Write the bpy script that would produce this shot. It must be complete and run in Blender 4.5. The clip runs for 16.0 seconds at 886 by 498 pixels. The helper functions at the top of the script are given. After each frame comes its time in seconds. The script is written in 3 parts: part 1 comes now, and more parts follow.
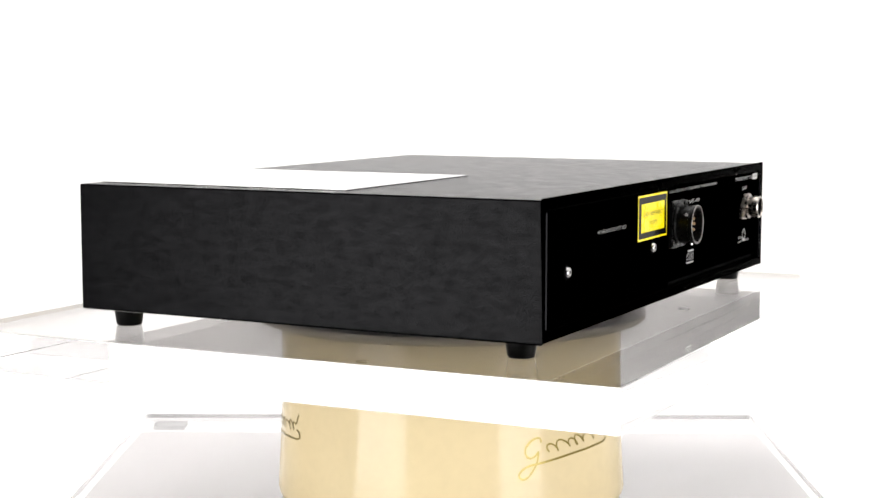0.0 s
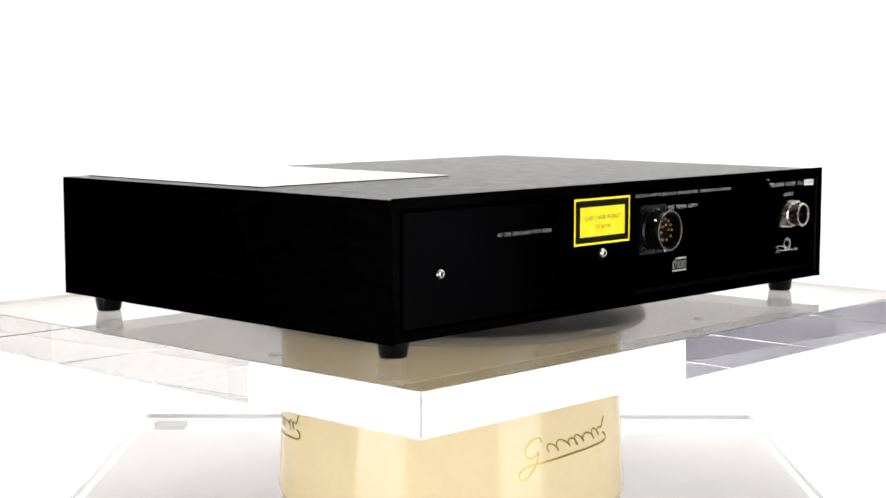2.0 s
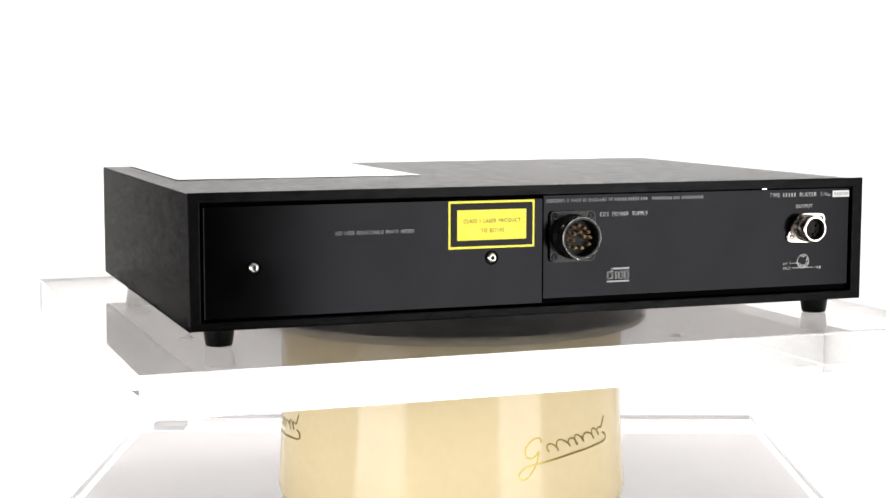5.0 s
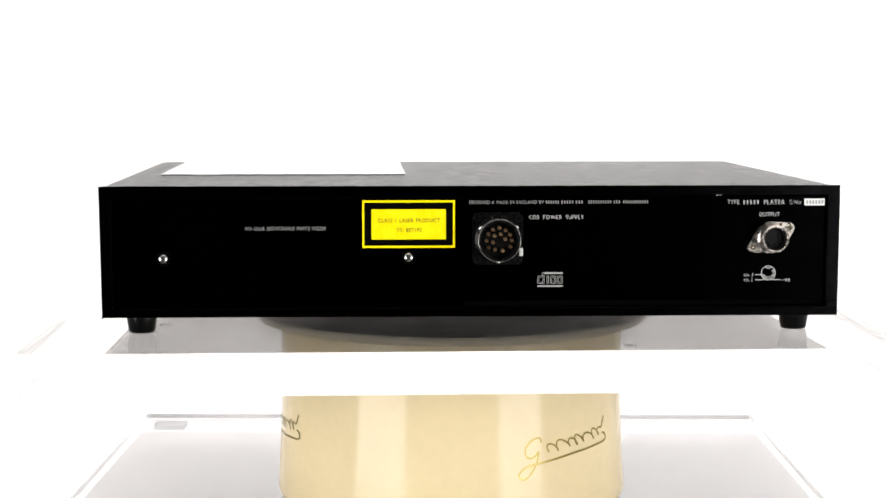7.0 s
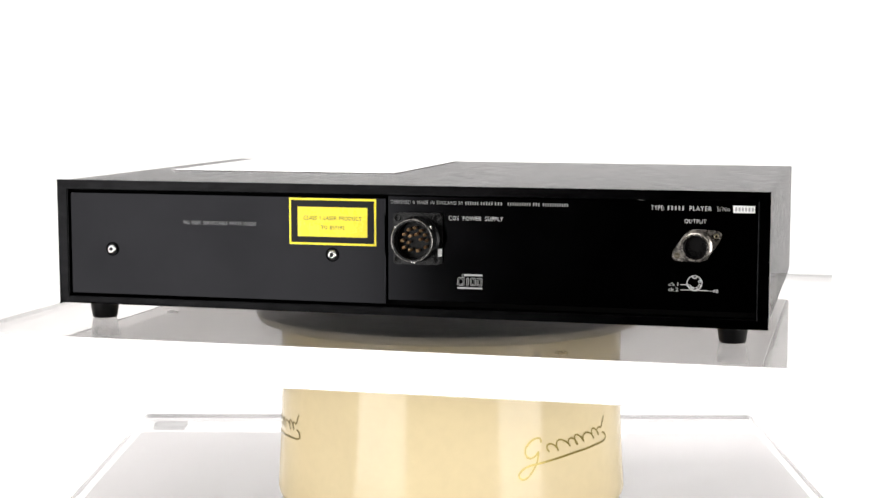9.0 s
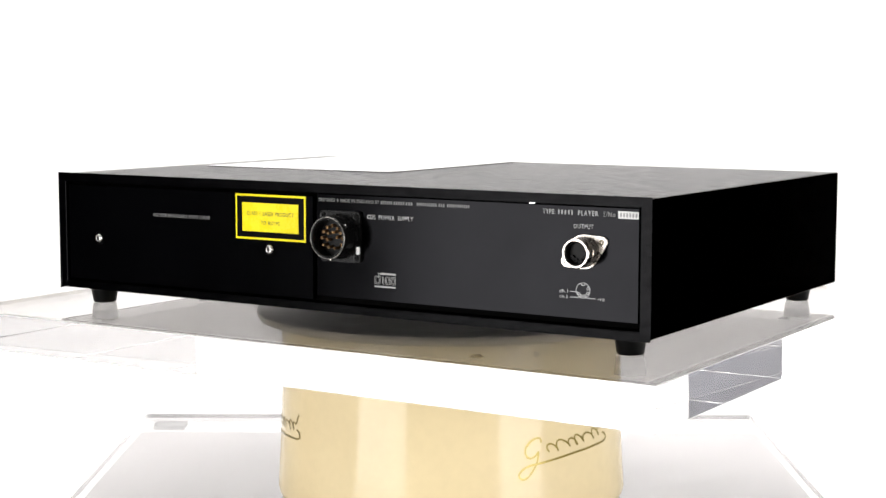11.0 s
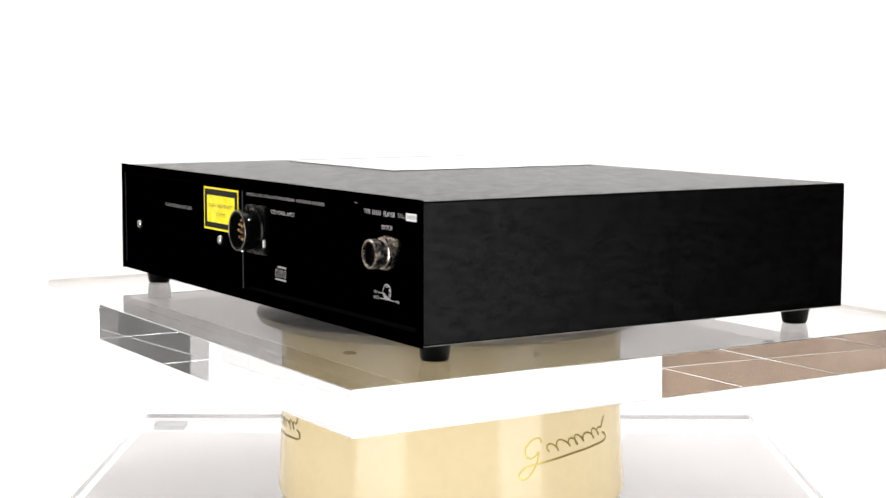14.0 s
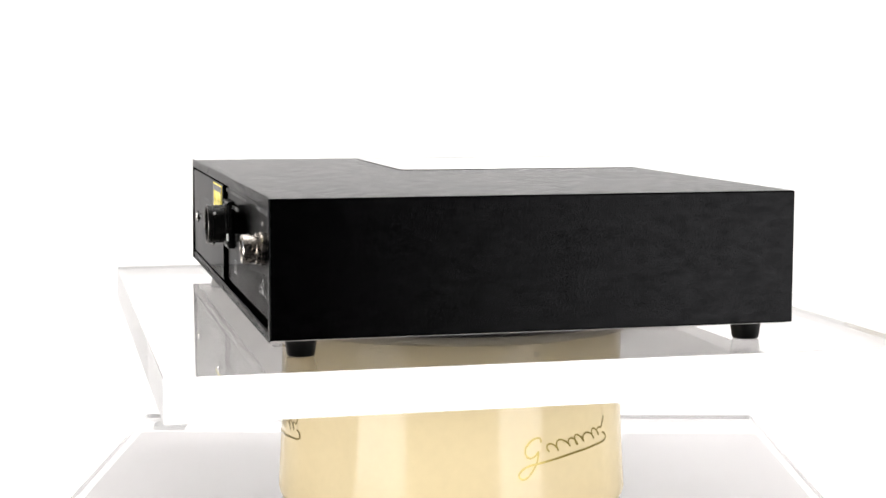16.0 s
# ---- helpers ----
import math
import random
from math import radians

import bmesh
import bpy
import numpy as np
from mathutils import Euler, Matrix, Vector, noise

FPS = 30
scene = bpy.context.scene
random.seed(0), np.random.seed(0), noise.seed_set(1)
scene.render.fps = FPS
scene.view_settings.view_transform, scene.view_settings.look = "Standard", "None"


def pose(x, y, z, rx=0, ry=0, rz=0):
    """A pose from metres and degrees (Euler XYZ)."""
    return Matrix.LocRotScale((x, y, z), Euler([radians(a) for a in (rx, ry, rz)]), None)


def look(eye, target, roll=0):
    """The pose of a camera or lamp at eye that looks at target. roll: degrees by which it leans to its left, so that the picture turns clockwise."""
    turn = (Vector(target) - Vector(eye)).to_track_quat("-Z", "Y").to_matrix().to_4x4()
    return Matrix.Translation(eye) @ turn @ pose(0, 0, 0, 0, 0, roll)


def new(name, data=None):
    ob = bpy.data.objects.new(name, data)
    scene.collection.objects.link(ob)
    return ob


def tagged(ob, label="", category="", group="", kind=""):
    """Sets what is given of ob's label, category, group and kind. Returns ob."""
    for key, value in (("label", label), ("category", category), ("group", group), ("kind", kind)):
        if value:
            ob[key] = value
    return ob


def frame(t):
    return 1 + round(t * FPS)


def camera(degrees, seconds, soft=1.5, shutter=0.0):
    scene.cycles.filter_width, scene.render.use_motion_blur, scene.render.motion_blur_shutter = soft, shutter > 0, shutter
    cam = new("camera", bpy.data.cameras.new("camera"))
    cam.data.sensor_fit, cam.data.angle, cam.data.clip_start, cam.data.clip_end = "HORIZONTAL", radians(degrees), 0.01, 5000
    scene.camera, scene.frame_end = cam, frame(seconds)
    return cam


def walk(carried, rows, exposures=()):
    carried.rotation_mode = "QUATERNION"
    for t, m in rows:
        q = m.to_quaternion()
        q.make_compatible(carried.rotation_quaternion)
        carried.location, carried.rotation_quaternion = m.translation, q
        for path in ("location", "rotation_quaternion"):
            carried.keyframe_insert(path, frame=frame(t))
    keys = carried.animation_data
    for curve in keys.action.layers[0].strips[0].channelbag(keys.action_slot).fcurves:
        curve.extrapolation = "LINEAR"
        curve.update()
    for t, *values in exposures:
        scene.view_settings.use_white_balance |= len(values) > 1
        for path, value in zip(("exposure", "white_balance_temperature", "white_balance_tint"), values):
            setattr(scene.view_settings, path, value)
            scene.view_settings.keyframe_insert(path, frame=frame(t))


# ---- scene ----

# ------------------------------------------------------------------ camera
EYE = (0.0, -1.0888, 0.1482)
AIM = (-0.0057, -0.0059, 0.0352)
ROLL = 0.067
cam = camera(30.72, 16.0)
walk(cam, [(0.0, look(EYE, AIM, ROLL)), (16.0, look(EYE, AIM, ROLL))])

# the platform's turn about the upright axis through the origin: seconds, degrees
TURN = [(0, 64.08), (0.5, 59.92), (1, 55.68), (1.5, 51.44), (2, 47.09), (2.5, 42.76), (3, 38.38), (3.5, 33.98), (4, 29.57), (4.5, 25.20), (5, 20.83), (5.5, 16.45), (6, 12.06), (6.5, 7.66), (7, 3.23), (7.5, -1.13), (8, -5.48), (8.5, -9.78), (9, -14.12), (9.5, -18.56), (10, -23.02), (10.5, -27.48), (11, -31.94), (11.5, -36.39), (12, -40.80), (12.5, -45.14), (13, -49.44), (13.5, -53.73), (14, -58.02), (14.5, -62.35), (15, -66.77), (15.5, -71.23), (16, -75.74)]

# ------------------------------------------------------------------ light
scene.view_settings.exposure = 0.0
scene.cycles.max_bounces, scene.cycles.transmission_bounces, scene.cycles.glossy_bounces = 20, 20, 8
world = bpy.data.worlds.new("studio_air")
world.use_nodes = True
world.node_tree.nodes["Background"].inputs[0].default_value = (1.0, 0.99, 0.98, 1)
world.node_tree.nodes["Background"].inputs[1].default_value = 0.02
scene.world = world


def softbox(name, eye, target, width, height, watts, colour=(1.0, 0.985, 0.965)):
    data = bpy.data.lights.new(name, "AREA")
    data.shape, data.size, data.size_y, data.energy, data.color = "RECTANGLE", width, height, watts, colour
    ob = new(name, data)
    ob.matrix_world = look(eye, target)
    return ob


softbox("softbox_west", (-1.11, -1.12, -0.08), (0, -0.1, -0.08), 0.92, 0.8, 22.0)
softbox("softbox_east", (1.10, -1.12, -0.08), (0, -0.1, -0.08), 0.82, 0.8, 19.4)
# added overhead fill, no such lamp is seen
softbox("overhead_fill", (0, 0.15, 1.75), (0, 0.15, 0), 1.6, 1.2, 9)
# unseen lamps added to whiten the backdrop, the low one behind the plinth
softbox("backdrop_light", (0.0, 0.75, 1.9), (0, 1.75, 0.35), 3.3, 0.5, 33)
softbox("backdrop_light", (0.0, 0.2, 1.95), (0, 1.75, 1.0), 3.0, 0.4, 13)
softbox("backdrop_light", (0.0, 0.55, -0.75), (0, 1.75, -0.2), 2.4, 0.2, 3.5)


# ------------------------------------------------------------------ materials
def material(name, colour, rough=0.5, metal=0.0, spec=0.5, vary=0.0, scale=40.0, bump=0.0, bump_scale=400.0,
             rough_vary=0.0, spec_vary=0.0, stretch=(1, 1, 1), coat=0.0, transmission=0.0, ior=1.49, detail=6.0, edge=1.0):
    m = bpy.data.materials.new(name)
    m.use_nodes = True
    nt = m.node_tree
    b = nt.nodes["Principled BSDF"]
    b.inputs["Base Color"].default_value = (*colour, 1)
    b.inputs["Roughness"].default_value = rough
    b.inputs["Metallic"].default_value = metal
    b.inputs["Specular IOR Level"].default_value = spec
    b.inputs["Specular Tint"].default_value = (edge, edge, edge, 1)
    b.inputs["Coat Weight"].default_value = coat
    b.inputs["Coat Roughness"].default_value = 0.04
    b.inputs["Transmission Weight"].default_value = transmission
    b.inputs["IOR"].default_value = ior
    tc = nt.nodes.new("ShaderNodeTexCoord")
    mp = nt.nodes.new("ShaderNodeMapping")
    mp.inputs["Scale"].default_value = stretch
    nt.links.new(tc.outputs["Object"], mp.inputs["Vector"])

    def tex(s, d):
        n = nt.nodes.new("ShaderNodeTexNoise")
        n.inputs["Scale"].default_value, n.inputs["Detail"].default_value = s, d
        nt.links.new(mp.outputs["Vector"], n.inputs["Vector"])
        return n

    if vary or rough_vary or spec_vary:
        n1, n2 = tex(scale, detail), tex(scale * 11, 3.0)
        mix = nt.nodes.new("ShaderNodeMath")
        mix.operation = "MULTIPLY_ADD"
        nt.links.new(n2.outputs["Fac"], mix.inputs[0])
        mix.inputs[1].default_value = 0.5
        nt.links.new(n1.outputs["Fac"], mix.inputs[2])
        for amount, base, socket in ((vary, None, "Base Color"), (rough_vary, rough, "Roughness"), (spec_vary, spec, "Specular IOR Level")):
            if not amount:
                continue
            r = nt.nodes.new("ShaderNodeMapRange")
            nt.links.new(mix.outputs[0], r.inputs["Value"])
            r.inputs["From Min"].default_value, r.inputs["From Max"].default_value = 0.45, 1.05
            if base is None:
                r.inputs["To Min"].default_value, r.inputs["To Max"].default_value = 1 - amount, 1 + amount
                s = nt.nodes.new("ShaderNodeVectorMath")
                s.operation = "SCALE"
                s.inputs[0].default_value = colour
                nt.links.new(r.outputs[0], s.inputs["Scale"])
                nt.links.new(s.outputs[0], b.inputs[socket])
            else:
                r.inputs["To Min"].default_value, r.inputs["To Max"].default_value = max(0, base - amount), base + amount
                nt.links.new(r.outputs[0], b.inputs[socket])
    if bump:
        n3 = tex(bump_scale, 4.0)
        bp = nt.nodes.new("ShaderNodeBump")
        bp.inputs["Strength"].default_value, bp.inputs["Distance"].default_value = bump, 0.0004
        nt.links.new(n3.outputs["Fac"], bp.inputs["Height"])
        nt.links.new(bp.outputs["Normal"], b.inputs["Normal"])
    return m


M = {}
M["shell"] = material("textured_black_enamel", (0.0034, 0.0034, 0.0036), 0.17, metal=1.0, edge=0.24, vary=0.5, scale=110, bump=0.38, bump_scale=850, rough_vary=0.08, stretch=(1, 1, 2.6), detail=8.0)
M["panel"] = material("satin_black_paint", (0.0048, 0.0048, 0.0053), 0.15, metal=1.0, edge=0.10, vary=0.15, scale=30, rough_vary=0.03)
# near-black colour puts the shade of gaps and recesses into the material
M["inside"] = material("dark_gap", (0.0012, 0.0012, 0.0012), 0.8, spec=0.02)
M["lid"] = material("polished_silver_lid", (0.93, 0.925, 0.93), 0.07, metal=1.0, rough_vary=0.02, scale=20)
M["lid_dull"] = material("brushed_silver_strip", (0.62, 0.615, 0.62), 0.12, metal=1.0, rough_vary=0.03, scale=20)
M["rubber"] = material("black_rubber", (0.003, 0.003, 0.003), 0.35, spec=0.25, vary=0.3, scale=150, bump=0.1)
M["yellow"] = material("yellow_vinyl", (0.98, 0.80, 0.004), 0.28, spec=0.25, vary=0.05, scale=80, rough_vary=0.05)
M["label_black"] = material("black_vinyl", (0.002, 0.002, 0.002), 0.2, spec=0.06, rough_vary=0.05)
M["print_white"] = material("white_screen_print", (0.62, 0.62, 0.62), 0.5, vary=0.12, scale=600)
M["print_grey"] = material("grey_screen_print", (0.34, 0.34, 0.34), 0.5, vary=0.12, scale=600)
M["print_dim"] = material("faint_screen_print", (0.27, 0.27, 0.27), 0.5, vary=0.2, scale=900)
M["print_olive"] = material("dark_label_print", (0.06, 0.05, 0.006), 0.5, vary=0.1, scale=600)
M["sticker"] = material("white_paper", (0.8, 0.8, 0.79), 0.6, vary=0.05, scale=300)
# dark colour gives the screw's hex recess its shade
M["socket_dark"] = material("dark_socket_recess", (0.03, 0.03, 0.03), 0.6)
M["steel"] = material("bright_steel", (0.72, 0.71, 0.69), 0.22, metal=1.0, rough_vary=0.1, scale=300)
M["worn_rim"] = material("worn_black_plating", (0.22, 0.21, 0.20), 0.38, metal=1.0, vary=0.5, scale=260, rough_vary=0.2)
M["nickel"] = material("worn_nickel", (0.50, 0.46, 0.42), 0.26, metal=1.0, vary=0.15, scale=250, rough_vary=0.12, bump=0.08)
M["black_metal"] = material("black_plated_metal", (0.003, 0.003, 0.003), 0.28, spec=0.14, vary=0.3, scale=200, rough_vary=0.08)
M["gold"] = material("gold_plate", (0.36, 0.23, 0.12), 0.34, metal=1.0)
M["bakelite"] = material("black_insulator", (0.0025, 0.002, 0.002), 0.45, spec=0.12, vary=0.2, scale=300)
M["acrylic"] = material("clear_acrylic", (0.975, 0.975, 0.975), 0.0, transmission=1.0, ior=1.49)
M["acrylic_tinted"] = material("clear_acrylic_tinted_face", (0.73, 0.715, 0.705), 0.0, transmission=1.0, ior=1.49)
M["zinc"] = material("grey_zinc_plate", (0.44, 0.435, 0.43), 0.5, spec=0.4, vary=0.08, scale=60, rough_vary=0.1)
M["acrylic_worn"] = material("clear_acrylic_scuffed", (0.97, 0.965, 0.965), 0.03, transmission=1.0, ior=1.49)
M["frost"] = material("frosted_acrylic_edge", (1.0, 1.0, 1.0), 0.32, transmission=1.0, ior=1.2)
M["sawn"] = material("sawn_acrylic_edge", (0.72, 0.71, 0.72), 0.5, spec=0.2, transmission=0.2)
M["plinth"] = material("pale_plinth_paint", (0.375, 0.355, 0.358), 0.6, spec=0.3, vary=0.04, scale=9, bump=0.05, bump_scale=120)
M["cream"] = material("cream_gloss_enamel", (0.69, 0.57, 0.345), 0.13, spec=0.22, vary=0.05, scale=14, rough_vary=0.04, bump=0.03, bump_scale=60)
M["brass_dark"] = material("tarnished_brass", (0.16, 0.14, 0.09), 0.4, metal=0.5, vary=0.2, scale=300)
M["gilt"] = material("gilt_script", (0.25, 0.19, 0.045), 0.3, metal=0.6, vary=0.3, scale=200)
M["alloy"] = material("scuffed_alloy", (0.24, 0.237, 0.235), 0.28, metal=1.0, edge=0.5, vary=0.45, scale=25, rough_vary=0.12, bump=0.03, bump_scale=120)
# beige of the drum's reflection is put into the rim's base colour
M["rim"] = material("rim_with_cream_reflection", (0.46, 0.41, 0.32), 0.4, metal=0.15, vary=0.15, scale=60, rough_vary=0.1)
M["scuff"] = material("bright_scratch", (0.97, 0.97, 0.96), 0.16, metal=1.0)
M["white"] = material("white_seamless_paper", (0.87, 0.865, 0.868), 0.7, spec=0.2, vary=0.015, scale=3, bump=0.03, bump_scale=80)
M["wall"] = material("white_wall_paint", (0.78, 0.77, 0.76), 0.7, spec=0.3, vary=0.03, scale=4, bump=0.05, bump_scale=90)
M["brown"] = material("brown_wood_panelling", (0.33, 0.235, 0.165), 0.45, spec=0.4, vary=0.25, scale=5, stretch=(1, 8, 1), bump=0.05)
M["pale"] = material("pale_grey_curtain", (0.84, 0.84, 0.85), 0.7, vary=0.08, scale=6, bump=0.1)
# near-white colour stands in for bright light coming from this side
M["bright_strip"] = material("bright_strip_paint", (0.93, 0.91, 0.86), 0.6, vary=0.03, scale=5, bump=0.05)
M["dark_slate"] = material("dark_slate_curtain", (0.44, 0.435, 0.52), 0.7, vary=0.6, scale=3, bump=0.1)
M["post"] = material("dark_post_paint", (0.16, 0.155, 0.185), 0.6, vary=0.25, scale=6, bump=0.1)
M["stack"] = material("grey_mottled_wall", (0.24, 0.235, 0.24), 0.7, vary=0.9, scale=3.2, bump=0.1)
M["slate"] = material("slate_curtain", (0.58, 0.59, 0.68), 0.7, vary=0.2, scale=6, bump=0.1)
M["dirt"] = material("grey_dirt", (0.42, 0.40, 0.38), 0.9)
M["blackout"] = material("reflection_black", (0.012, 0.012, 0.013), 0.9, spec=0.1, vary=0.2, scale=8, bump=0.1)
M["grey_pad"] = material("grey_felt", (0.14, 0.14, 0.145), 0.9, vary=0.1, scale=200)


# ------------------------------------------------------------------ mesh tools
def part(name, bm, mat, parent=None, label="", at=None, smooth=False):
    me = bpy.data.meshes.new(name)
    bmesh.ops.recalc_face_normals(bm, faces=bm.faces)
    bm.to_mesh(me)
    bm.free()
    if smooth:
        for p in me.polygons:
            p.use_smooth = True
    me.materials.append(mat)
    ob = new(name, me)
    if at is not None:
        ob.matrix_basis = at
    if parent is not None:
        ob.parent = parent
    if label:
        ob["label"] = label
    return ob


def box(x0, x1, y0, y1, z0, z1, bevel=0.0, seg=2):
    bm = bmesh.new()
    m = Matrix.Translation(((x0 + x1) / 2, (y0 + y1) / 2, (z0 + z1) / 2)) @ Matrix.Diagonal((x1 - x0, y1 - y0, z1 - z0, 1))
    bmesh.ops.create_cube(bm, size=1.0, matrix=m)
    if bevel:
        bmesh.ops.bevel(bm, geom=bm.edges[:], offset=bevel, segments=seg, affect="EDGES", profile=0.5)
    return bm


def lathe(profile, n=64, axis="z"):
    """A turned body from (radius, height) pairs; radius 0 closes it."""
    bm = bmesh.new()
    rings = []
    for r, h in profile:
        if r <= 1e-9:
            rings.append([bm.verts.new((0, 0, h))])
        else:
            rings.append([bm.verts.new((r * math.cos(2 * math.pi * k / n), r * math.sin(2 * math.pi * k / n), h)) for k in range(n)])
    for a, b in zip(rings, rings[1:]):
        for k in range(n):
            j = (k + 1) % n
            if len(a) == 1 and len(b) == 1:
                continue
            if len(a) == 1:
                bm.faces.new((a[0], b[k], b[j]))
            elif len(b) == 1:
                bm.faces.new((a[k], a[j], b[0]))
            else:
                bm.faces.new((a[k], a[j], b[j], b[k]))
    if axis == "y":
        bmesh.ops.rotate(bm, verts=bm.verts, matrix=Matrix.Rotation(radians(90), 3, "X"))
    return bm


def sheet_with_profile(outline, depth, bevel=0.0):
    """A plate from a closed (x, z) outline, its back at y = 0 and its face at y = -depth."""
    bm = bmesh.new()
    a = [bm.verts.new((x, 0, z)) for x, z in outline]
    b = [bm.verts.new((x, -depth, z)) for x, z in outline]
    bm.faces.new(a)
    face = bm.faces.new(b)
    n = len(a)
    for k in range(n):
        bm.faces.new((a[k], a[(k + 1) % n], b[(k + 1) % n], b[k]))
    if bevel:
        bmesh.ops.bevel(bm, geom=list(face.edges), offset=bevel, segments=2, affect="EDGES")
    return bm


def smooth_by_angle(ob, degrees=35):
    ob.data.set_sharp_from_angle(angle=radians(degrees))
    return ob


def lettering(text, x0, x1, z0, z1, y, mat, parent, name="lettering", word=1.3, weight=-0.008):
    """Printed words that fill the width x0..x1 and the height z0..z1 on the upright plane at y."""
    cu = bpy.data.curves.new(name, "FONT")
    cu.body, cu.size, cu.resolution_u = text, 1.0, 3
    cu.space_character, cu.space_word, cu.offset = 1.14, word, weight
    tmp = bpy.data.objects.new(name, cu)
    me = bpy.data.meshes.new_from_object(tmp)
    bpy.data.objects.remove(tmp)
    co = np.array([v.co[:] for v in me.vertices])
    lo, hi = co.min(0), co.max(0)
    for v, c in zip(me.vertices, co):
        v.co = (x0 + (c[0] - lo[0]) / (hi[0] - lo[0]) * (x1 - x0), y, z0 + (c[1] - lo[1]) / (hi[1] - lo[1]) * (z1 - z0))
    me.materials.append(mat)
    ob = new(name, me)
    ob.parent = parent
    return ob


def sign_bars(x0, x1, z0, z1, y, mat, parent):
    """One plain upright bar for each sign of a word."""
    n = max(3, round((x1 - x0) / (z1 - z0) * 1.25))
    bm = bmesh.new()
    step = (x1 - x0) / n
    for k in range(n):
        a = x0 + step * k
        v = [bm.verts.new(c) for c in ((a, y, z0), (a + step * 0.45, y, z0), (a + step * 0.45, y, z1), (a, y, z1))]
        bm.faces.new(v)
    return part("printed_bar", bm, mat, parent)


def stroke(points, width, y, mat, parent, name, closed=False):
    """A thin printed line through (x, z) points on the plane at y."""
    bm = bmesh.new()
    pts = [Vector((p[0], p[1])) for p in points]
    n = len(pts)
    left, right = [], []
    for k, p in enumerate(pts):
        a = pts[(k - 1) % n] if closed or k else p
        b = pts[(k + 1) % n] if closed or k < n - 1 else p
        d = (b - a).normalized()
        o = Vector((-d.y, d.x)) * width / 2
        left.append(bm.verts.new((p.x + o.x, y, p.y + o.y)))
        right.append(bm.verts.new((p.x - o.x, y, p.y - o.y)))
    for k in range(n if closed else n - 1):
        j = (k + 1) % n
        bm.faces.new((left[k], left[j], right[j], right[k]))
    return part(name, bm, mat, parent)


def arc(cx, cz, r, a0=0, a1=360, n=28):
    return [(cx + r * math.cos(radians(a0 + (a1 - a0) * k / n)), cz + r * math.sin(radians(a0 + (a1 - a0) * k / n))) for k in range(n + (a1 - a0 != 360))]


# ------------------------------------------------------------------ the place
TABLE = -0.1535


def build_sweep():
    """A seamless white sweep: floor, curve and upright back in one sheet."""
    bm = bmesh.new()
    yb, r, zf = 1.75, 0.45, -0.895
    prof = [(0.28, zf), (0.8, zf)]
    for k in range(17):
        a = radians(90 * k / 16)
        prof.append((yb - r + r * math.sin(a), zf + r - r * math.cos(a)))
    prof.append((yb, 2.02))
    cols = [[bm.verts.new((x, y, z)) for y, z in prof] for x in np.linspace(-2.02, 1.48, 12)]
    for a, b in zip(cols, cols[1:]):
        for k in range(len(prof) - 1):
            bm.faces.new((a[k], b[k], b[k + 1], a[k + 1]))
    ob = part("backdrop", bm, M["white"], smooth=True)
    t = ob.modifiers.new("thickness", "SOLIDIFY")
    t.thickness, t.offset = 0.004, -1
    tagged(ob, "seamless white paper sweep behind the platform", "backdrop", kind="structure")


def slab(name, x0, x1, y0, y1, z0, z1, mat, label):
    ob = part(name, box(x0, x1, y0, y1, z0, z1), mat)
    return tagged(ob, label, "wall" if "wall" in name else name, kind="structure")


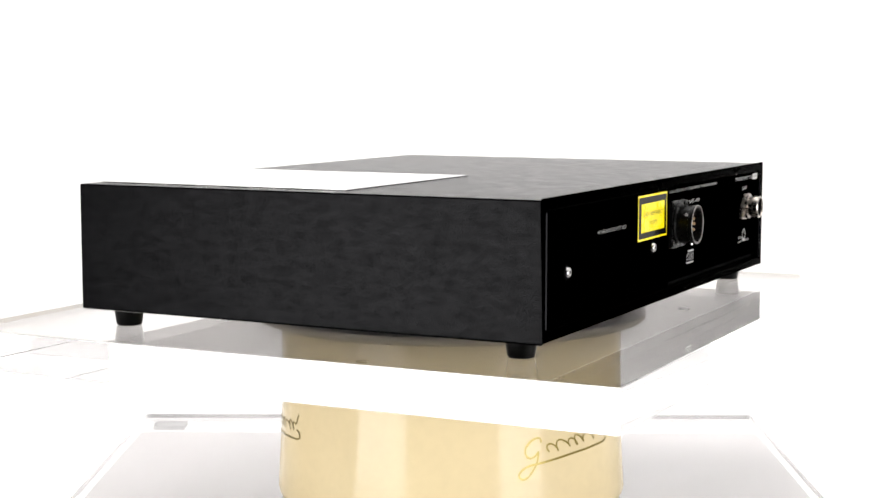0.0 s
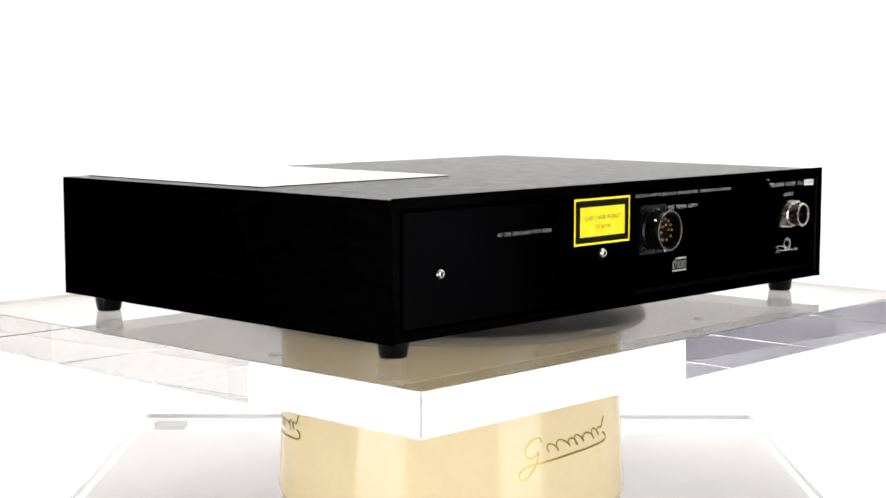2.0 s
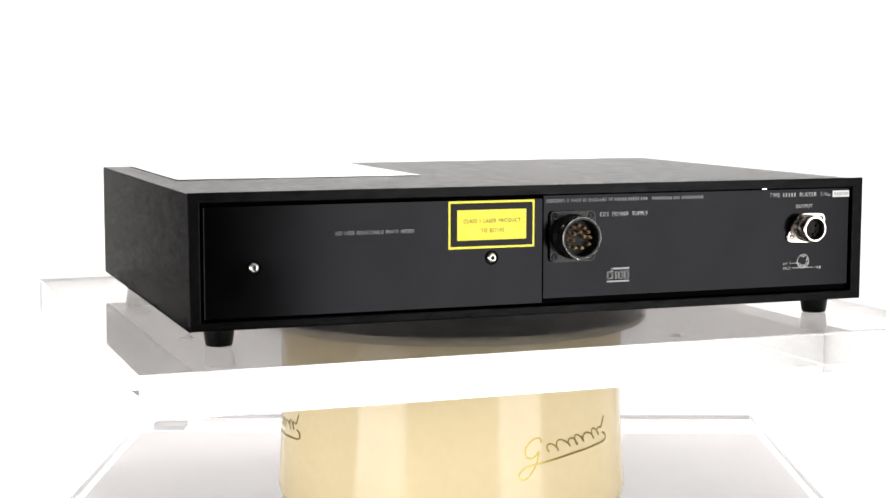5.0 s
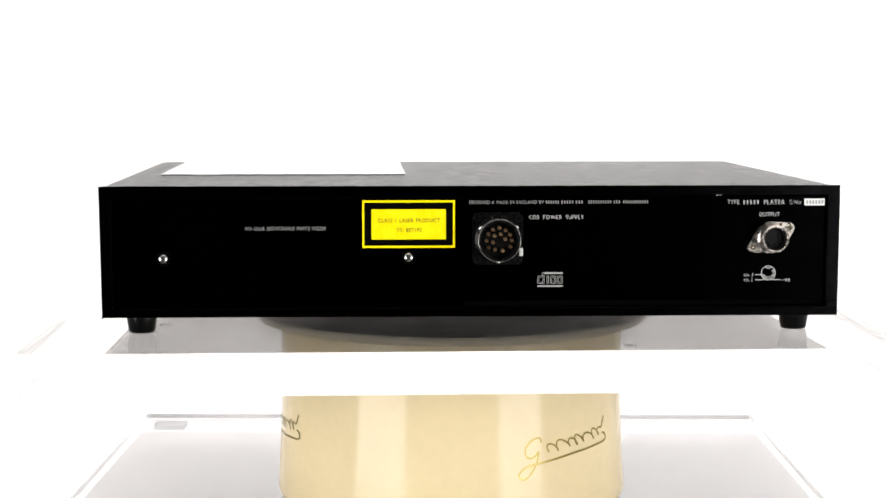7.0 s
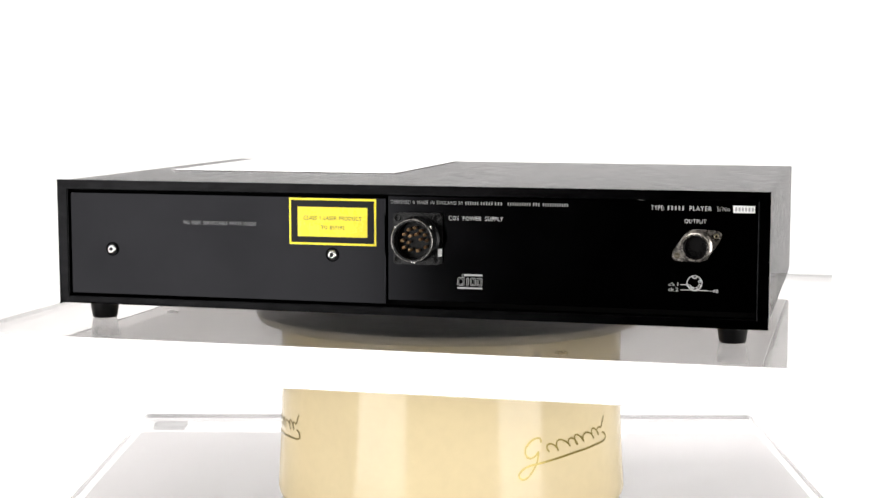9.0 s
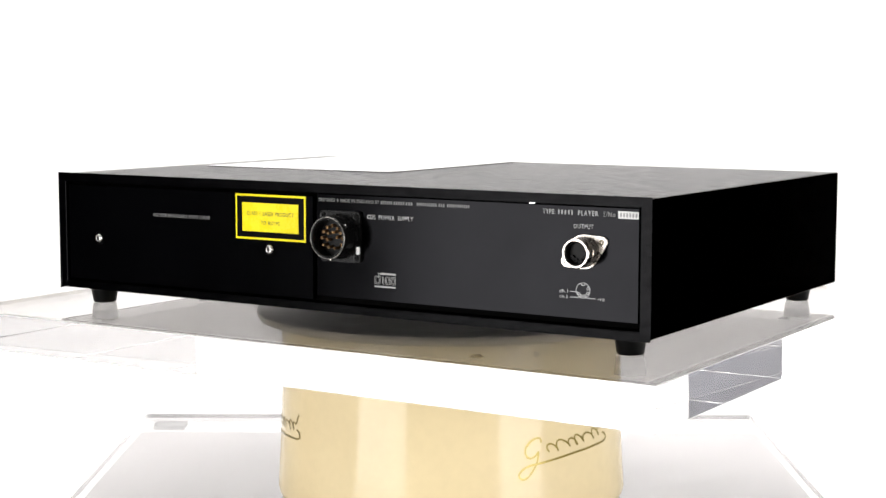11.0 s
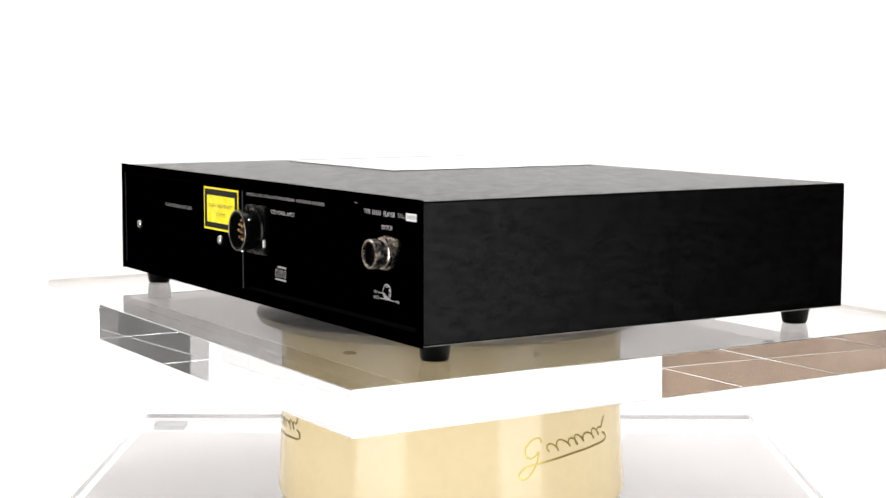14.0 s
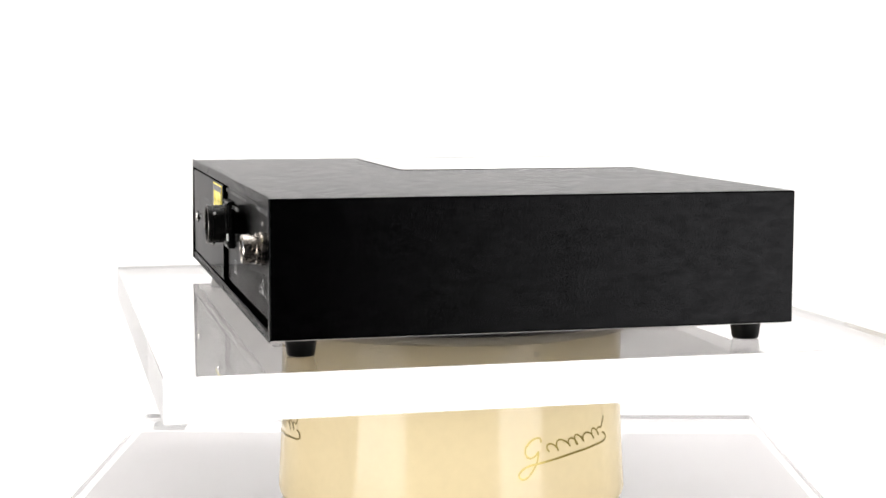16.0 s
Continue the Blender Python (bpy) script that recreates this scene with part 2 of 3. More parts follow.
def build_room():
    # black floor, out of view, added so glossy fronts reflect dark
    slab("floor", -2.1, 2.1, -2.5, 2.1, -0.96, -0.9, M["blackout"], "unseen black floor that keeps reflections dark")
    slab("ceiling", -2.1, 2.1, -2.5, 2.1, 2.2, 2.26, M["wall"], "plain white studio ceiling")
    slab("wall_north", -2.1, 2.1, 2.0, 2.06, -0.9, 2.2, M["wall"], "plain white wall behind the paper sweep")
    # black wall, out of view, added for the same dark reflections
    slab("wall_south", -2.1, 2.1, -2.5, -2.44, -0.9, 2.2, M["blackout"], "unseen black wall behind the camera that keeps reflections dark")
    # unseen wall, brought near and extended to brighten the acrylic edges
    slab("wall_east", 1.5, 1.56, -0.72, 2.0, -0.9, 2.2, M["white"], "unseen white side wall set close to whiten the acrylic edges")
    # out-of-view strips, toned for what the acrylic edges refract
    slab("wall_east_pale", 2.04, 2.1, -0.90, -0.72, -0.9, 2.2, M["pale"], "pale grey side wall")
    slab("wall_east_mottled", 2.04, 2.1, -1.42, -0.90, -0.9, 2.2, M["stack"], "dark mottled strip of the side wall")
    slab("wall_east_end", 2.04, 2.1, -2.44, -1.42, -0.9, 2.2, M["pale"], "pale grey end of the side wall")
    # the other side wall, from the backdrop towards the camera: unseen, coloured for the acrylic edges
    slab("wall_west_end", -2.1, -2.04, 1.10, 2.0, -0.9, 2.2, M["wall"], "plain white end of the side wall")
    slab("wall_west_post", -2.1, -2.03, 1.04, 1.10, -0.9, 2.2, M["post"], "dark upright post in the side wall")
    slab("wall_west_panelled", -2.1, -2.04, 0.20, 1.04, -0.9, 2.2, M["brown"], "brown panelled side wall")
    # pale strip imitates a burnt-out bright spot by colour alone
    slab("wall_west_bright", -2.1, -2.04, -0.10, 0.20, -0.9, 2.2, M["bright_strip"], "pale strip of side wall imitating a bright light")
    slab("wall_west_low", -2.1, -2.04, -0.95, -0.10, -0.9, 0.02, M["dark_slate"], "dark slate lower side wall")
    slab("wall_west_high", -2.1, -2.04, -0.95, -0.10, 0.02, 2.2, M["slate"], "pale slate-blue upper side wall")
    slab("wall_west", -2.1, -2.04, -2.44, -0.95, -0.9, 2.2, M["slate"], "pale slate-blue side wall")


def frost_edges(ob, mat):
    """The narrow sawn chamfers of an acrylic block are matt white."""
    ob.data.materials.append(mat)
    for p in ob.data.polygons:
        if max(abs(c) for c in p.normal) < 0.99:
            p.material_index = 1


def build_base():
    z0, z1 = TABLE, -0.1335
    base = part("base_plate", box(-0.2588, 0.2540, -0.252, 0.258, z0, z1, 0.0006, 1), M["acrylic_worn"])
    frost_edges(base, M["sawn"])
    base.visible_shadow = False
    tagged(base, "thick clear acrylic base plate on a pale plinth", "plate")
    plinth = part("plinth", box(-0.2565, 0.2520, -0.250, 0.220, -0.9, z0 - 0.003, 0.002), M["plinth"])
    tagged(plinth, "square pale grey plinth under the base plate", "plinth")
    part("pad", box(-0.248, -0.222, 0.229, 0.247, z0 - 0.004, z0 - 0.0002, 0.0005), M["grey_pad"], base, "grey felt pad")
    return base


def build_dust():
    """Crumbs of dirt lying on the base plate round the drum's foot."""
    random.seed(11)
    bm = bmesh.new()
    spots = [(0.123 + random.uniform(0, 0.012), random.gauss(0.035, 0.008)) for _ in range(9)]
    spots += [(-0.126 - random.uniform(0, 0.012), random.gauss(-0.005, 0.012)) for _ in range(12)]
    spots += [(0.166, 0.012), (0.145, 0.05), (-0.14, 0.06), (-0.19, 0.02), (0.2, -0.01)]
    for x, y in spots:
        rad = random.uniform(0.0003, 0.0006)
        m = Matrix.Translation((x, y, -0.1335 + rad * 0.4)) @ Matrix.Rotation(random.uniform(0, 3), 4, "Z") @ Matrix.Diagonal((rad * random.uniform(1, 2.2), rad, rad * 0.5, 1))
        bmesh.ops.create_icosphere(bm, subdivisions=1, radius=1.0, matrix=m)
    tagged(part("dust_crumbs", bm, M["dirt"]), "grey dust crumbs scattered on the base plate", "dust", kind="stuff")


def on_can(deg, z, r):
    return Vector((r * math.sin(radians(deg)), -r * math.cos(radians(deg)), z))


def can_radius(z):
    return 0.1150 + 0.0032 * max(0.0, min(1.0, (-0.045 - z) / 0.08)) ** 1.6


def flowing(points, steps=6):
    """A smooth curve through a few points."""
    out = []
    q = [points[0]] + points + [points[-1]]
    for a, b, c, d in zip(q, q[1:], q[2:], q[3:]):
        for k in range(steps):
            t = k / steps
            out.append(tuple(0.5 * (2 * b[i] + (c[i] - a[i]) * t + (2 * a[i] - 5 * b[i] + 4 * c[i] - d[i]) * t * t + (3 * b[i] - a[i] - 3 * c[i] + d[i]) * t ** 3) for i in (0, 1)))
    return out + [points[-1]]


def script_mark(drum, offset):
    """A slanted flowing stroke with an underline: an emblem with no letters in it."""
    curl = [(28.9, -0.0760), (28.6, -0.0736), (27.4, -0.0729), (25.4, -0.0744), (23.7, -0.0780), (23.4, -0.0814), (24.0, -0.0843), (25.4, -0.0853), (27.0, -0.0837), (28.0, -0.0813)]
    loop = [(28.0, -0.0813), (27.8, -0.0843), (27.3, -0.0887), (25.9, -0.0932), (24.2, -0.0969), (22.6, -0.0982), (21.4, -0.0967), (21.3, -0.0944), (22.7, -0.0916), (24.9, -0.0899), (27.9, -0.0892)]
    under = [(27.9, -0.0892), (34.3, -0.0876), (41.3, -0.0860), (47.2, -0.0852), (52.9, -0.0843), (57.7, -0.0837), (59.6, -0.0819), (58.9, -0.0792), (57.2, -0.0776)]
    wave = []
    for k in range(181):
        u = k / 180
        p = 2 * math.pi * (6.5 * u + 0.16 * math.sin(4.4 * math.pi * u))
        rise = 0.0027 * math.cos(p) * (1.0 - 0.22 * math.sin(p * 0.5 + 0.6))
        wave.append((31.2 + 24.9 * u - 0.85 * math.sin(p) + rise * 330, -0.0800 + 0.0042 * u - rise))
    wave += [(56.9, -0.0735), (57.7, -0.0705), (58.5, -0.0673)]
    lines = [(flowing(curl), 0.0012), (flowing(loop), 0.0012), (flowing(under), 0.0013), (wave, 0.0011)]
    bm = bmesh.new()
    for pts, w in lines:
        prev = None
        for k, (deg, z) in enumerate(pts):
            a, b = pts[max(0, k - 1)], pts[min(len(pts) - 1, k + 1)]
            dx, dz = radians(b[0] - a[0]) * 0.116, b[1] - a[1]
            n = math.hypot(dx, dz) or 1.0
            ox, oz = -dz / n * w / 2, dx / n * w / 2
            v = []
            for s in (1, -1):
                zz = z + s * oz
                v.append(bm.verts.new(on_can(deg + offset + math.degrees(s * ox / 0.116), zz, can_radius(zz) + 0.0003)))
            if prev:
                bm.faces.new((prev[0], v[0], v[1], prev[1]))
            prev = v
    return part("emblem", bm, M["gilt"], drum, "dark gilt flowing emblem")


def build_drum():
    top, bottom = -0.0322, -0.1335
    prof = [(0.0, top), (0.1125, top), (0.1146, top - 0.0008), (0.1150, top - 0.003)]
    prof += [(can_radius(z), z) for z in np.linspace(-0.045, -0.1245, 14)]
    rb = can_radius(-0.1245)
    prof += [(rb - 0.0006, -0.1275), (rb - 0.0024, -0.1302), (rb - 0.005, -0.1318), (rb - 0.008, -0.1325), (rb - 0.008, bottom), (0.0, bottom)]
    drum = part("turntable_drum", lathe(prof, 128), M["cream"], smooth=True)
    smooth_by_angle(drum, 50)
    tagged(drum, "cream enamelled metal drum carrying the turning platform", "drum")
    part("base_ring", lathe([(rb - 0.0085, -0.1331), (rb - 0.0032, -0.1331), (rb - 0.003, -0.1334), (rb - 0.0085, -0.1334)], 96), M["brass_dark"], drum, "thin dark gasket ring")
    for offset in (0, -117.2, 122):
        script_mark(drum, offset)
    screw = part("grub_screw", lathe([(0.0, 0.0004), (0.0012, 0.0004), (0.0013, 0.001), (0.0018, 0.001), (0.0020, 0.0)], 20, "y"), M["brass_dark"], drum, "small dark grub screw")
    screw.matrix_basis = Matrix.Translation(on_can(27.4, -0.0405, 0.1149)) @ pose(0, 0, 0, 0, 0, 27.4)
    return drum


def build_disc():
    prof = [(0, -0.0245), (0.1268, -0.0245), (0.1296, -0.0249), (0.1314, -0.0261), (0.1321, -0.0278), (0.1315, -0.0296), (0.1296, -0.0312), (0.1262, -0.0321), (0.1200, -0.0325), (0.1152, -0.0326), (0.1148, -0.0322), (0, -0.0322)]
    disc = part("turntable_disc", lathe(prof[::-1], 128), M["alloy"], smooth=True)
    smooth_by_angle(disc, 30)
    # sides and underside get the beige that imitates the drum's reflection
    disc.data.materials.append(M["rim"])
    for p in disc.data.polygons:
        if p.normal.z < 0.6:
            p.material_index = 1
    tagged(disc, "scuffed grey alloy turntable disc under the platform", "disc")
    random.seed(5)
    for k in range(130):
        a, r = random.uniform(0, 6.28), random.uniform(0.080, 0.126)
        L, t = random.choice((0.002, 0.003, 0.004, 0.006, 0.010, 0.018)), a + 1.57 + random.gauss(0, 0.7)
        m = Matrix.Translation((r * math.cos(a), r * math.sin(a), -0.0243)) @ Matrix.Rotation(t, 4, "Z") @ Matrix.Rotation(random.uniform(-0.08, 0.08), 4, "X")
        bm = bmesh.new()
        w = random.uniform(0.0004, 0.0016)
        pts = [(-L / 2, 0), (-L / 4, 0.0005), (0, 0.0008), (L / 4, 0.0005), (L / 2, 0)]
        up = [bm.verts.new((x, y + w * (1 - abs(2 * x / L)), 0)) for x, y in pts]
        dn = [bm.verts.new((x, y - w * (1 - abs(2 * x / L)) - 0.00002, 0)) for x, y in pts]
        for i in range(4):
            bm.faces.new((up[i], up[i + 1], dn[i + 1], dn[i]))
        part("scratch", bm, M["scuff"], disc, at=m)
    return disc


def build_platform():
    ob = part("platform", box(-0.2495, 0.2495, -0.2122, 0.2122, -0.0240, 0.0, 0.0003, 1), M["acrylic"])
    frost_edges(ob, M["frost"])
    # the broad faces carry a darkening grey tint, the sawn sides are polished
    ob.data.materials.append(M["acrylic_tinted"])
    for p in ob.data.polygons:
        if abs(p.normal.z) > 0.99:
            p.material_index = 2
    return tagged(ob, "thick clear polished acrylic platform on the turntable disc", "platform")


# ------------------------------------------------------------------ the player
Z0, Z1 = 0.0115, 0.0867
HX, HY = 0.215, 0.1497
REAR = -HY


def build_player():
    root = tagged(new("cd_player"), "black metal disc player, rear connectors showing, on four rubber feet", "disc player")
    # shell: a sleeve open at the rear
    bm = bmesh.new()
    o = [(-HX, Z0), (HX, Z0), (HX, Z1), (-HX, Z1)]
    i = [(-0.2088, 0.0162), (0.2088, 0.0162), (0.2088, 0.0812), (-0.2088, 0.0812)]
    ro = [bm.verts.new((x, REAR, z)) for x, z in o]
    ri = [bm.verts.new((x, REAR, z)) for x, z in i]
    fo = [bm.verts.new((x, HY, z)) for x, z in o]
    fi = [bm.verts.new((x, HY, z)) for x, z in i]
    for k in range(4):
        j = (k + 1) % 4
        bm.faces.new((ro[k], ro[j], ri[j], ri[k]))
        bm.faces.new((fo[k], fo[j], fi[j], fi[k]))
        bm.faces.new((ro[k], ro[j], fo[j], fo[k]))
        bm.faces.new((ri[k], ri[j], fi[j], fi[k]))
    bm.normal_update()
    edges = [e for e in bm.edges if all(v in ro or v in fo for v in e.verts)] + [e for e in bm.edges if all(v in ri for v in e.verts)]
    bmesh.ops.bevel(bm, geom=edges, offset=0.0009, segments=3, affect="EDGES", profile=0.5)
    shell = part("case_shell", bm, M["shell"], root, "fine-textured black sleeve")
    part("front_panel", box(-0.2086, 0.2086, HY - 0.0055, HY - 0.0005, 0.0164, 0.081, 0.0005), M["panel"], root, "black front panel")
    part("chassis", box(-0.2085, 0.2085, REAR + 0.0055, HY - 0.007, 0.0165, 0.081), M["inside"], root)
    part("bottom_plate", box(-0.2125, 0.2125, REAR + 0.003, HY - 0.003, Z0 - 0.0006, Z0 + 0.0010, 0.0002, 1), M["zinc"], root, "plain grey bottom plate")
    # lid
    lid = part("lid", box(-0.196, -0.036, -0.023, HY + 0.0005, Z1 + 0.0003, Z1 + 0.0004, 0.00003, 1), M["lid"], root, "polished silver lid plate")
    # black strip paints the shaded gap below the lid's edge
    part("lid_gap", box(-0.1957, -0.0363, -0.0227, HY - 0.002, Z1 - 0.0005, Z1 + 0.0003), M["inside"], root, "black strip standing in for the gap under the lid plate")
    part("lid_strip", box(-0.1955, -0.0365, -0.0225, -0.004, Z1 + 0.0004, Z1 + 0.0005, 0.00003, 1), M["lid_dull"], lid)
    # feet
    for sx in (-1, 1):
        for sy in (-1, 1):
            foot = part("foot", lathe([(0, Z0 - 0.0003), (0.0091, Z0 - 0.0003), (0.0090, Z0 - 0.0015), (0.0078, 0.0014), (0.0072, 0.0004), (0.0066, 0.0001), (0, 0.0001)], 36), M["rubber"], root, "tapered black rubber foot", at=pose(0.195 * sx, 0.130 * sy, 0), smooth=True)
            smooth_by_angle(foot, 30)
    # screws in the underside
    for x, y in ((0.096, -0.128), (-0.193, -0.031), (0.193, 0.111), (-0.096, 0.128)):
        part("underside_screw", lathe([(0, Z0 - 0.0009), (0.0016, Z0 - 0.0009), (0.0032, Z0 - 0.0016), (0.0040, Z0 - 0.0010), (0.0041, Z0 - 0.0004)], 20), M["black_metal"], root, at=pose(x, y, 0))
    # rear plates
    yc = REAR + 0.0003
    cover = part("cover_plate", box(-0.2072, -0.0052, yc, yc + 0.003, 0.0174, 0.0800, 0.0005, 1), M["panel"], root, "removable satin black cover plate")
    yr = REAR + 0.0022
    rear = part("rear_panel", box(-0.0042, 0.2076, yr, yr + 0.003, 0.0198, 0.0812, 0.0003, 1), M["panel"], root, "satin black connector panel")
    e = 0.00012
    # warning label
    plate = part("warning_label", box(-0.0646, -0.0108, yc - 0.0002, yc, 0.0515, 0.0792), M["yellow"], root, "yellow and black warning label")
    part("label_border", box(-0.0634, -0.0120, yc - 0.0003, yc - 0.0002, 0.0528, 0.0779), M["label_black"], plate)
    part("label_field", box(-0.0593, -0.0161, yc - 0.0004, yc - 0.0003, 0.0564, 0.0740), M["yellow"], plate)
    lettering("CLASS 1 LASER PRODUCT", -0.0555, -0.0197, 0.0663, 0.0687, yc - 0.0004 - e, M["print_olive"], plate, weight=0.004)
    lettering("TO BS7192", -0.0447, -0.0302, 0.0608, 0.0631, yc - 0.0004 - e, M["print_olive"], plate, weight=0.004)
    lettering("NO USER SERVICEABLE PARTS INSIDE", -0.1322, -0.0856, 0.0619, 0.0640, yc - e, M["print_grey"], cover)
    for x, z in ((-0.1794, 0.0455), (-0.0378, 0.0459)):
        # flat black ring imitates the shade of a recess round the screw
        well = part("well_shade", lathe([(0.0034, 0.0), (0.0042, 0.0), (0.0042, 0.0003), (0.0034, 0.0003), (0.0034, 0.0)], 28, "y"), M["inside"], root, at=pose(x, yc, z))
        screw = part("screw", lathe([(0, 0.0008), (0.0011, 0.0008), (0.0012, 0.0022), (0.0018, 0.0022), (0.0026, 0.0016), (0.0029, 0.0007), (0.0029, 0.0001)], 28, "y"), M["steel"], root, "bright steel socket screw", at=pose(x, yc, z), smooth=True)
        # the recess in the steel head is shaded by its dark colour
        part("hex_socket", lathe([(0, 0.0009), (0.00115, 0.0009), (0.00115, 0.0023), (0.0009, 0.0023), (0, 0.0012)], 6, "y"), M["socket_dark"], screw)
    # printed words on the connector panel
    y = yr - e
    lettering("DESIGNED & MADE IN ENGLAND BY", -0.0023, 0.0412, 0.0768, 0.0788, y, M["print_grey"], rear)
    for a, b in ((0.0425, 0.0508), (0.0516, 0.0594), (0.0600, 0.0650), (0.0675, 0.0815), (0.0823, 0.0868), (0.0880, 0.1032)):
        sign_bars(a, b, 0.0769, 0.0787, y, M["print_dim"], rear)
    lettering("CDS POWER SUPPLY", 0.0327, 0.0648, 0.0678, 0.0702, y, M["print_white"], rear, word=2.2)
    lettering("TYPE:", 0.1497, 0.1572, 0.0762, 0.0788, y, M["print_white"], rear)
    sign_bars(0.1590, 0.1692, 0.0763, 0.0787, y, M["print_grey"], rear)
    lettering("PLAYER", 0.1713, 0.1834, 0.0762, 0.0788, y, M["print_white"], rear)
    lettering("S/No", 0.1865, 0.1935, 0.0762, 0.0788, y, M["print_grey"], rear)
    tag = part("serial_sticker", box(0.1953, 0.2073, y - 0.0002, y, 0.0755, 0.0795), M["sticker"], root, "white paper sticker")
    for k in range(6):
        part("printed_bar", box(0.1964 + 0.0018 * k, 0.1975 + 0.0018 * k, y - 0.00026, y - 0.0002, 0.0764, 0.0786), M["print_grey"], tag)
    lettering("OUTPUT", 0.1686, 0.1806, 0.0691, 0.0714, y, M["print_white"], rear)
    lettering("ch.1", 0.1603, 0.1655, 0.0336, 0.0356, y, M["print_white"], rear)
    lettering("ch.2", 0.1603, 0.1655, 0.0306, 0.0326, y, M["print_white"], rear)
    lettering("-ve", 0.1836, 0.1878, 0.0304, 0.0322, y, M["print_white"], rear)
    # pin diagram
    stroke(arc(0.1747, 0.0355, 0.0042), 0.00034, y, M["print_white"], rear, "pin_diagram", True)
    for a in (215, 250, 290, 335, 20):
        stroke(arc(0.1747 + 0.0031 * math.cos(radians(a)), 0.0355 + 0.0031 * math.sin(radians(a)), 0.0007, n=10), 0.0003, y, M["print_white"], rear, "diagram_pin", True)
    stroke(arc(0.1747, 0.0396, 0.0014, 190, 350, 10), 0.0004, y, M["print_white"], rear, "diagram_key")
    stroke([(0.1668, 0.0345), (0.1716, 0.0345)], 0.0003, y, M["print_white"], rear, "diagram_line")
    stroke([(0.1668, 0.0315), (0.1718, 0.0315), (0.1735, 0.0328)], 0.0003, y, M["print_white"], rear, "diagram_line")
    stroke([(0.1762, 0.0326), (0.1774, 0.0315), (0.1824, 0.0315)], 0.0003, y, M["print_white"], rear, "diagram_line")
    disc_mark(rear, y)
    power_connector(root, yr)
    output_socket(root, yr)
    # a small bright nick on the sleeve's upper lip
    part("edge_nick", box(0.1425, 0.1458, REAR - 0.0002, REAR + 0.0002, 0.0816, 0.0820), M["steel"], root)
    return root


def disc_mark(rear, y):
    """A square emblem in plain shapes: an upper bar, four open blocks and a lower bar."""
    x0, x1, z0, z1 = 0.0378, 0.0527, 0.0277, 0.0368
    part("emblem_bar", box(x0 + 0.0042, x1, y - 0.00002, y, z1 - 0.0013, z1 - 0.0002), M["print_grey"], rear)
    part("emblem_bar", box(x0, x1, y - 0.00002, y, z0 + 0.0002, z0 + 0.0012), M["print_grey"], rear)
    for a, w in ((0.0002, 0.0038), (0.0056, 0.0010), (0.0078, 0.0030), (0.0117, 0.0030)):
        a += x0
        for inset, lw in ((0.0, 0.00028), (0.0007, 0.00022)):
            if w - 2 * inset < 0.0006:
                continue
            q = min(0.0008, (w - 2 * inset) / 2.2)
            loop = []
            for ux, uz, a0 in ((a + w - inset - q, 0.0344 - inset - q, 0), (a + inset + q, 0.0344 - inset - q, 90), (a + inset + q, 0.0299 + inset + q, 180), (a + w - inset - q, 0.0299 + inset + q, 270)):
                loop += arc(ux, uz, q, a0, a0 + 90, 4)
            stroke(loop, lw, y, M["print_grey"], rear, "emblem_line", True)
    stroke([(x0 + 0.0029, 0.0340), (x0 + 0.0029, 0.0364), (x0 + 0.0040, 0.0364), (x0 + 0.0040, 0.0340)], 0.00028, y, M["print_grey"], rear, "emblem_line")


